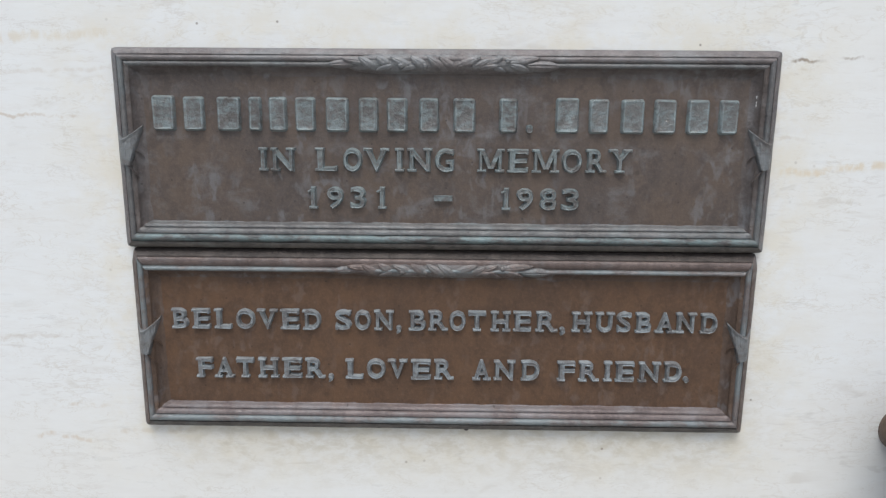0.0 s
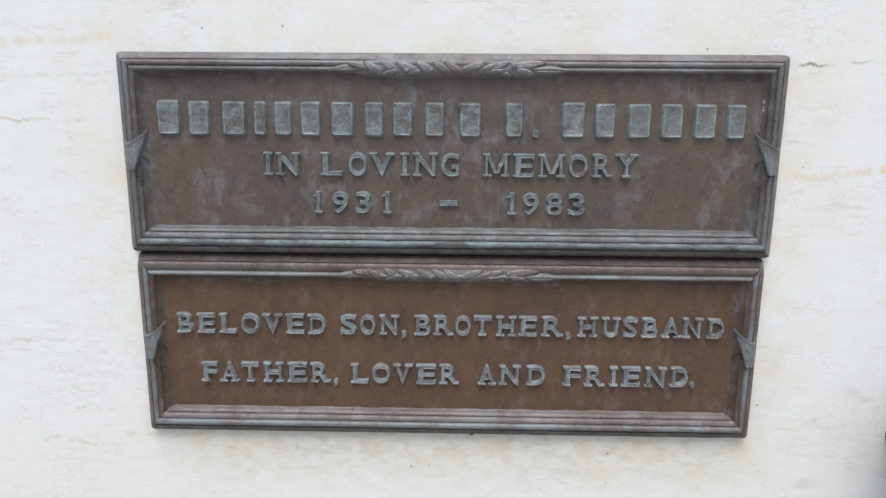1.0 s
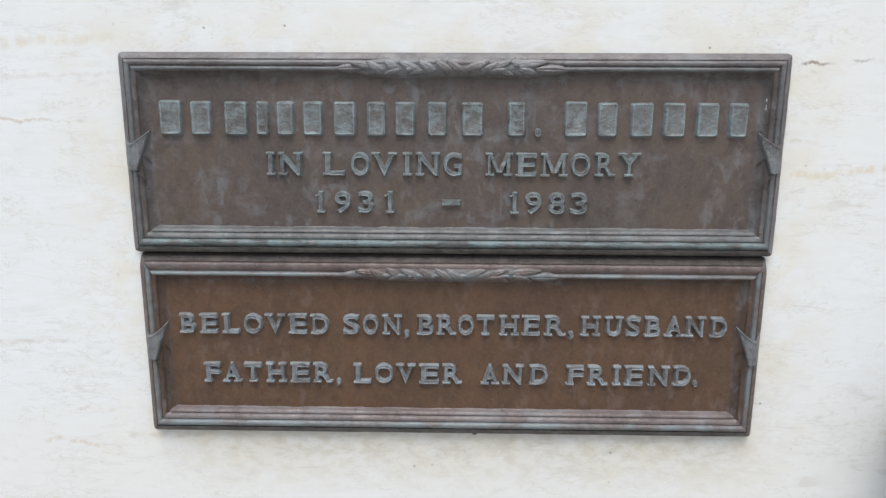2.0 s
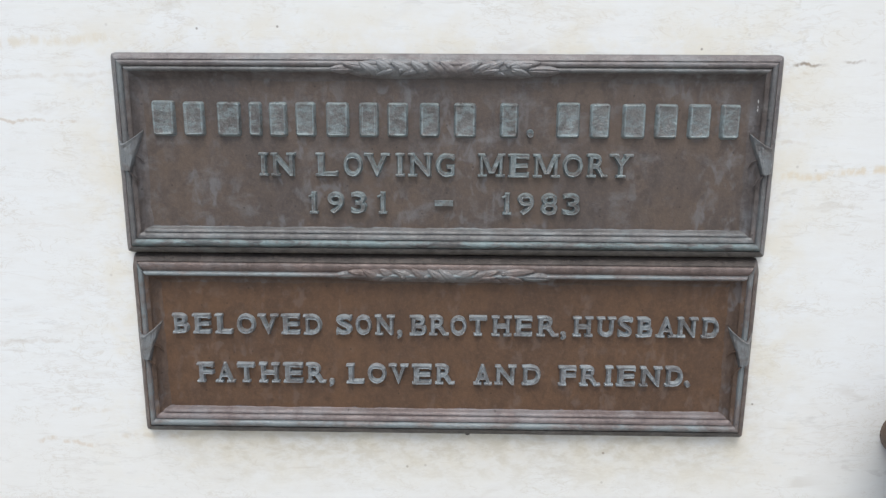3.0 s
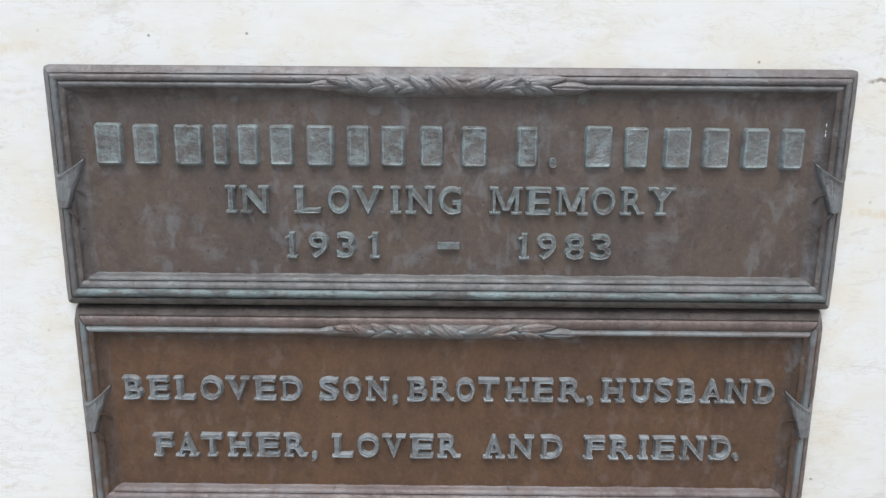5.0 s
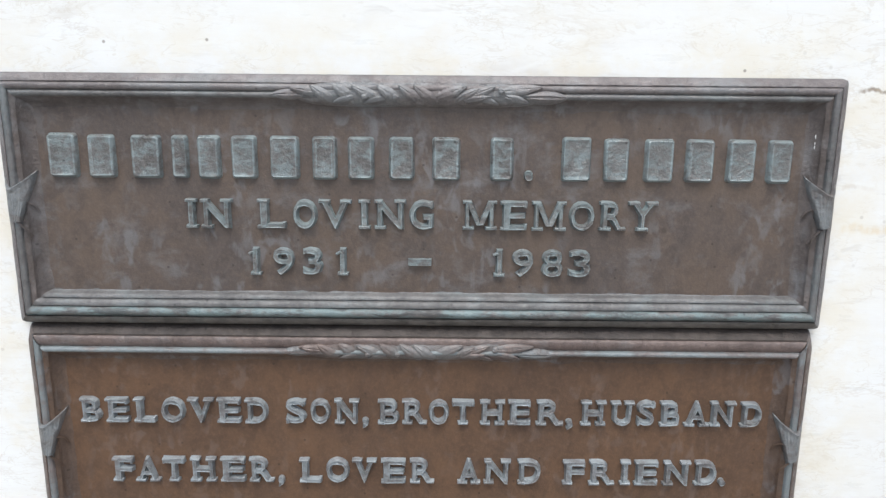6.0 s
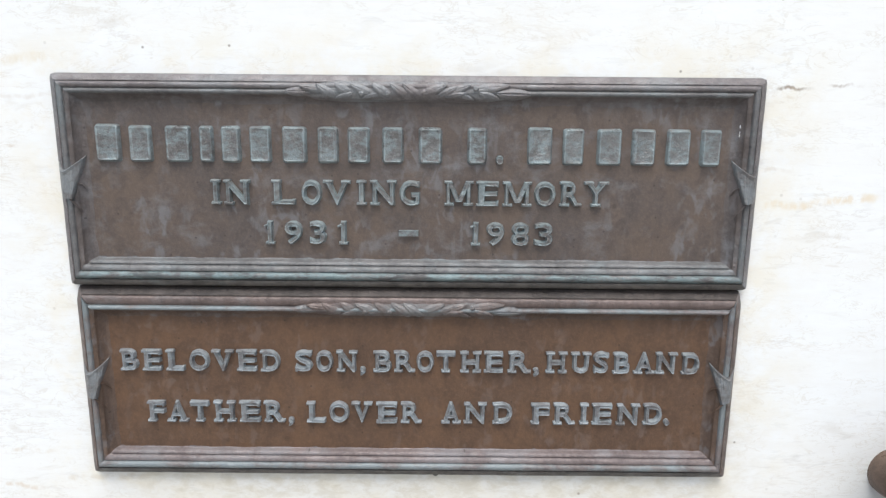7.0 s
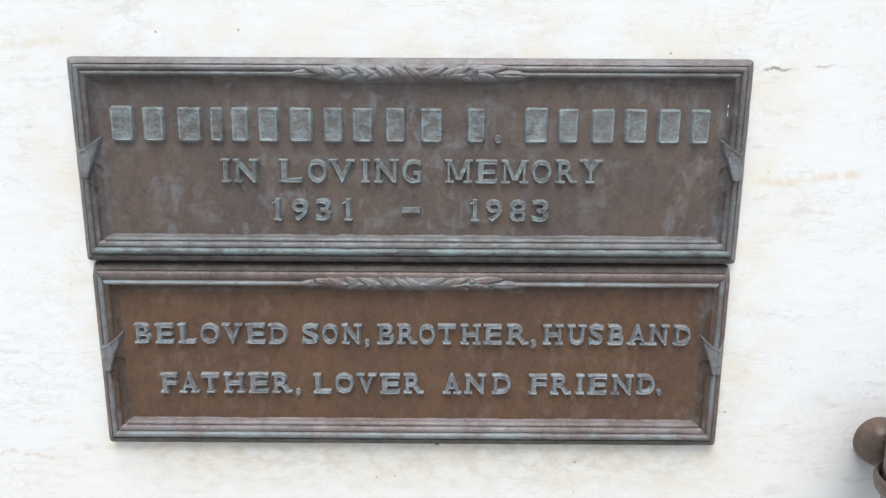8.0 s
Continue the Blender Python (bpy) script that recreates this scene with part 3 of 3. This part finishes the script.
def letter_mesh(char, w, h, rise):
    """A raised letter w wide and h high, standing on y = 0 and reaching y = -rise, from x = 0."""
    bm = bmesh.new()
    stem = 0.205 * h
    reach = 0.085 * h
    slabs = SLABS.get(char, "").split()
    pad_l = reach if any(s[0] == "0" and s[2] == "1" for s in slabs) else 0.0
    pad_r = reach if any(s[0] == "1" and s[3] == "1" for s in slabs) else 0.0
    x0, x1 = pad_l, w - pad_r
    if char == "I":
        x0, x1 = w / 2 - stem / 2, w / 2 + stem / 2
    if char == "1":
        x0, x1 = w * 0.58 - stem / 2, w * 0.58 + stem / 2
    co, faces = glyph(char) if char != "M" else ((), ())
    verts = [bm.verts.new((x0 + (x1 - x0) * c[0], -rise * 0.45, h * c[1])) for c in co]
    made = [bm.faces.new([verts[i] for i in f]) for f in dict.fromkeys(faces) if len(set(f)) > 2]
    bmesh.ops.remove_doubles(bm, verts=bm.verts[:], dist=h * 0.002)
    made = [f for f in made if f.is_valid]
    rim = [(e.link_loops[0].vert, e.link_loops[0].link_loop_next.vert) for e in bm.edges if e.is_boundary]
    # the flanks flare a little towards the panel
    flare = {}
    for a, b in rim:
        d = b.co - a.co
        out = Vector((d.z, 0, -d.x)).normalized()
        for v in (a, b):
            flare[v] = flare.get(v, Vector()) + out
    foot = {v: bm.verts.new((v.co.x + n.normalized().x * 0.04 * h, 0, v.co.z + n.normalized().z * 0.04 * h)) for v, n in flare.items()}
    for a, b in rim:
        bm.faces.new((b, a, foot[a], foot[b]))
    if made:
        bmesh.ops.inset_region(bm, faces=made, thickness=0.034 * h, depth=rise * 0.55, use_boundary=True, use_even_offset=False)
        bmesh.ops.inset_region(bm, faces=made, thickness=0.032 * h, depth=-rise * 0.05, use_boundary=True, use_even_offset=False)
    if char == "M":
        q, mid = stem * 0.92, (x0 + x1) / 2
        for k, foot in enumerate(((x0, x0 + q * 0.8, x0 + q * 0.8, x0), (x1 - q, x1, x1, x1 - q), (mid - q * 0.45, mid + q * 0.45, x0 + q * 1.05, x0),
                                  (mid - q * 0.45, mid + q * 0.45, x1, x1 - q * 1.05))):
            base = 0.0 if k < 2 else 0.14 * h
            stroke(bm, list(zip(foot, (base, base, h, h))), 0.0, rise * (1.0 + 0.012 * k), 0.035 * h)
    thick = 0.10 * h
    low = -0.0002
    for s in slabs:
        mid = {"0": x0 + stem / 2, "1": x1 - stem / 2, "5": (x0 + x1) / 2}[s[0]]
        a = mid - stem / 2 - (reach if s[2] == "1" else -0.02 * h)
        b = mid + stem / 2 + (reach if s[3] == "1" else -0.02 * h)
        z = (0.0, thick) if s[1] == "b" else (h - thick, h)
        raised_block(bm, a - 0.02 * h, b + 0.02 * h, z[0] - 0.015 * h, z[1] + 0.015 * h, low, rise * 1.03, 0.04 * h)
    for s in SPURS.get(char, "").split():
        x = (x1 - 0.085 * h, x1) if s[0] == "1" else (x0, x0 + 0.085 * h)
        z = (0.002 * h, 0.23 * h) if s[1] == "u" else (0.77 * h, 0.998 * h)
        raised_block(bm, x[0] - 0.01 * h, x[1] + 0.02 * h, *z, low, rise * 1.02, 0.035 * h)
    if char == "1":
        before = set(bm.verts)
        raised_block(bm, x0 - 0.17 * h, x0 + 0.08 * h, 0.80 * h, 0.90 * h, low, rise * 1.01, 0.03 * h)
        bmesh.ops.rotate(bm, verts=[v for v in bm.verts if v not in before], cent=(x0, 0, 0.87 * h), matrix=Matrix.Rotation(radians(-28), 3, "Y"))
    for v in bm.verts:
        # worn, slightly uneven casting
        k = noise.noise_vector((v.co.x * 300 + w * 9000, v.co.z * 300, v.co.y * 200))
        v.co += Vector((k.x, k.y, k.z)) * 0.00055
    return bm


def lit_rim(ob, face_material):
    """The flat tops of raised lettering take the duller material; edges and flanks keep the paler one, which paints
    them as lit.
    """
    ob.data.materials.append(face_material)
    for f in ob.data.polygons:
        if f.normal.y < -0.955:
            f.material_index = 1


def line_of_letters(plaque, chars, starts, widths, base, height, material, rise=5.2, tilt=0.0):
    """One line of writing: starts and widths in millimetres, one for each character."""
    rng = random.Random(len(chars) * 7 + int(base))
    for char, x, w in zip(chars, starts, widths):
        z, h = base + tilt * x / 300, height
        if char == ",":
            z, h = z - 3.4, 7.6
        elif char == ".":
            h = 5.0
        elif char == "-":
            z, h = z + 8.0, 5.0
        z += rng.uniform(-0.25, 0.25)
        bm = letter_mesh(char, w * 0.95 * MM, h * MM, rise * MM)
        lit_rim(part("letter", bm, material[0], plaque, at=((x + 0.025 * w) * MM, -(FIELD_H - 0.5) * MM, z * MM), smooth=35, recalc=False), material[1])


def bars(plaque, starts, widths, base, heights, material, rise=5.0):
    """One plain raised block for each character, with rounded corners, a worn, uneven face and a rim painted as if lit.
    """
    for n, (x, w, h) in enumerate(zip(starts, widths, heights)):
        bm = bmesh.new()
        wide, r = 0.74 * w, min(2.4, h * 0.48, 0.35 * w)
        loops = []
        for grow, y in ((0.9, 0.0), (0.0, rise * 0.55), (-0.5, rise * 0.86), (-1.2, rise), (-2.2, rise * 0.93), (-3.4, rise * 0.88)):
            ring = []
            for cx, cz, turn in ((wide - r, r, 270), (wide - r, h - r, 0), (r, h - r, 90), (r, r, 180)):
                for k in range(5):
                    a = radians(turn + 22.5 * k)
                    px, pz = cx + math.cos(a) * (r + grow * 0.5), cz + math.sin(a) * (r + grow * 0.5)
                    px += (0.5 * grow) * (1 if cx > wide / 2 else -1)
                    pz += (0.5 * grow) * (1 if cz > h / 2 else -1)
                    if h < 12:
                        px, pz = (cx + math.cos(a) * r * (1 + grow * 0.12), cz + math.sin(a) * r * (1 + grow * 0.12))
                    k3 = noise.noise_vector((px * 0.35 + n * 7, pz * 0.35, y))
                    ring.append(bm.verts.new(((px + 0.45 * k3.x) * MM, -(y + 0.4 * k3.y) * MM, (pz + 0.45 * k3.z) * MM)))
            loops.append(ring)
        for p, q in zip(loops, loops[1:]):
            for i in range(len(p)):
                bm.faces.new((p[i], p[(i + 1) % len(p)], q[(i + 1) % len(p)], q[i]))
        bm.faces.new(loops[-1])
        lit_rim(part("bar", bm, material[0], plaque, "plain raised bar of lettering", at=((x + 0.13 * w) * MM, -(FIELD_H - 0.5) * MM, base * MM), smooth=35), material[1])


def plaque(z, half, height, bands, panel, frame_material, bead_material, first_bead, low_bead, ledge, cove, label):
    top = new("bronze_plaque")
    top.location = (0, WALL_Y, z)
    tagged(top, label, "memorial plaque", "plaques on the wall")
    part("panel", field_panel(half, height), panel, top, "recessed cast bronze panel", smooth=40)
    for side in range(4):
        # the lower plaque's top band has shade from above put into its colour
        strip = part("moulding", moulding(half, height, side, bands), (OUTER_BROWN, frame_material, SHADE_BROWN if bands[2] else frame_material, frame_material)[side], top, "beaded bronze moulding", smooth=50)
        for m in ((low_bead, ledge, ledge), (bead_material, cove, cove), (first_bead, bead_material, cove), (bead_material, cove, cove))[side]:
            strip.data.materials.append(m)
    return top


upper = plaque(1.3178, 0.3032, 0.1847, (0, 0, 0, 0), FIELD_UPPER, FRAME_UPPER, BEAD_UPPER, FRAME_UPPER, BEAD_TEAL, BEAD_UPPER, COVE_UPPER,
               "grey-brown bronze memorial plaque with raised letters on marble wall")
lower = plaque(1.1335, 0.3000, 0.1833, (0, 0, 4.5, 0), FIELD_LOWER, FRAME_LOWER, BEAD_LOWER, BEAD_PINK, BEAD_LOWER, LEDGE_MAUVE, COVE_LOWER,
               "warm brown bronze plaque with epitaph, mounted below larger plaque")
garland(upper, 0.1847 - 0.0132, LEAF, LEAF)
garland(lower, 0.1833 - 0.0180, LEAF_BROWN, SPRAY)
for way in (-1, 1):
    side_spray(upper, way, 0.1155, SPRAY, COVE_UPPER, 0.3032, 0.25)
    side_spray(lower, way, 0.1150, SPRAY, COVE_LOWER, 0.3000, 0.55)

# white flecks on the cove, and a nub of metal under the lower edge
FLECK = Nodes("white_fleck", 0.6)
FLECK.color(FLECK.mix(FLECK.noise(900), (0.62, 0.62, 0.60), (0.5, 0.5, 0.49)))
for dz, size in ((0.1440, 0.9), (0.1392, 0.6), (0.1365, 0.8)):
    bm = bmesh.new()
    bmesh.ops.create_icosphere(bm, subdivisions=2, radius=size * MM)
    bmesh.ops.scale(bm, vec=(0.6, 0.4, 1.7), verts=bm.verts[:])
    part("fleck", bm, FLECK.mat, upper, "white fleck of paint", at=(0.3032 - 0.0195, -0.0072, dz), smooth=60)
bm = bmesh.new()
bmesh.ops.create_icosphere(bm, subdivisions=2, radius=0.0022)
bmesh.ops.scale(bm, vec=(1.2, 0.9, 1.0), verts=bm.verts[:])
part("casting_nub", bm, SHADE_BROWN, lower, at=(0.025, -0.005, -0.0006), smooth=60)

# name line, as plain bars
bars(upper, (-273, -244, -213, -182, -164, -140, -112, -81, -55, -25, 6, 49, 75, 100, 131, 160, 190, 220, 250),
     (27, 25, 28, 15, 21, 24, 27, 23, 24, 23, 26, 21, 8, 27, 23, 27, 26, 26, 22), 110.7, (31, 30, 30, 30, 30, 30, 30, 30, 30, 30, 30, 30, 7, 31, 30, 30, 30, 30, 30), LETTER_UPPER)
line_of_letters(upper, "INLOVINGMEMORY", (-174, -162, -120, -94, -75, -46, -34, -8, 31, 59, 82, 110, 132, 153),
                (11, 24, 21, 18, 25, 10, 24, 18, 26, 20, 26, 19, 20, 22), 73.9, 21.3, LETTER_UPPER, tilt=0.5)
line_of_letters(upper, "1931-1983", (-129, -110, -88, -64, -9, 53, 69, 91, 111), (11, 16, 15, 11, 18, 11, 16, 16, 17), 38.5, 20.3, LETTER_UPPER, tilt=0.3)
line_of_letters(lower, "BELOVEDSON,BROTHER,HUSBAND",
                (-266, -246, -224, -203, -182, -159, -137, -105, -86, -67, -45, -33, -14, 7, 25, 47, 69, 91, 115, 126, 149, 170, 188, 207, 227, 251),
                (16, 18, 17, 19, 21, 19, 18, 16, 16, 20, 5, 17, 20, 16, 18, 20, 18, 22, 5, 20, 19, 14, 16, 20, 20, 17), 103.0, 19.8, LETTER_LOWER, tilt=0.6)
line_of_letters(lower, "FATHER,LOVERANDFRIEND.",
                (-245, -227, -205, -183, -159, -136, -113, -96, -75, -54, -31, -8, 30, 51, 78, 114, 135, 159, 171, 194, 219, 239),
                (17, 20, 18, 21, 20, 20, 5, 18, 19, 20, 20, 20, 19, 22, 19, 18, 21, 10, 19, 22, 18, 5), 52.3, 20.0, LETTER_LOWER, tilt=0.5)

# ---- vase and its wall bracket ----
bracket = tagged(new("vase_bracket"), "brown bronze vase bracket with domed wall rosette", "bracket")
bracket.location = (0.465, WALL_Y, 1.137)
bm = bmesh.new()
turned(bm, [(0.0245, 0.0)] + [(0.0245 * math.cos(a), 0.006 + 0.0225 * math.sin(a)) for a in [math.pi / 2 * k / 12 for k in range(12)]] + [(0, 0.0285)], 48, "y")
part("rosette", bm, VASE, bracket, smooth=60)
bm = bmesh.new()
turned(bm, [(0.007, 0.02), (0.007, 0.029), (0.0085, 0.030), (0.0085, 0.034)], 24, "y")
part("arm", bm, VASE, bracket, smooth=40)
RING = (0.004, -0.075, -0.016)
bm = bmesh.new()
turned(bm, [(0.0375, -0.004), (0.0392, -0.0045), (0.0420, -0.003), (0.0442, 0.000), (0.0452, 0.004), (0.0456, 0.008), (0.0450, 0.0125), (0.0430, 0.0140), (0.0412, 0.0125), (0.0405, 0.006),
            (0.0400, 0.000), (0.0375, -0.004)], 64)
part("ring", bm, VASE, bracket, "cast bronze ring collar", at=RING, smooth=50)

vase = tagged(new("flower_vase"), "brown bronze flower vase standing in bracket ring", "vase")
vase.location = (0.465 + RING[0], WALL_Y + RING[1], 1.137 + RING[2] - 0.16)
bm = bmesh.new()
turned(bm, [(0.0, 0.0), (0.014, 0.0), (0.016, 0.003), (0.028, 0.085), (0.0345, 0.130), (0.0378, 0.150), (0.0386, 0.160), (0.0388, 0.172), (0.0389, 0.185), (0.0394, 0.210),
            (0.0406, 0.228), (0.0414, 0.232), (0.0408, 0.235), (0.0387, 0.227), (0.0372, 0.205), (0.032, 0.17), (0.030, 0.13), (0.014, 0.01), (0.0, 0.008)], 64)
part("body", bm, VASE, vase, smooth=50)
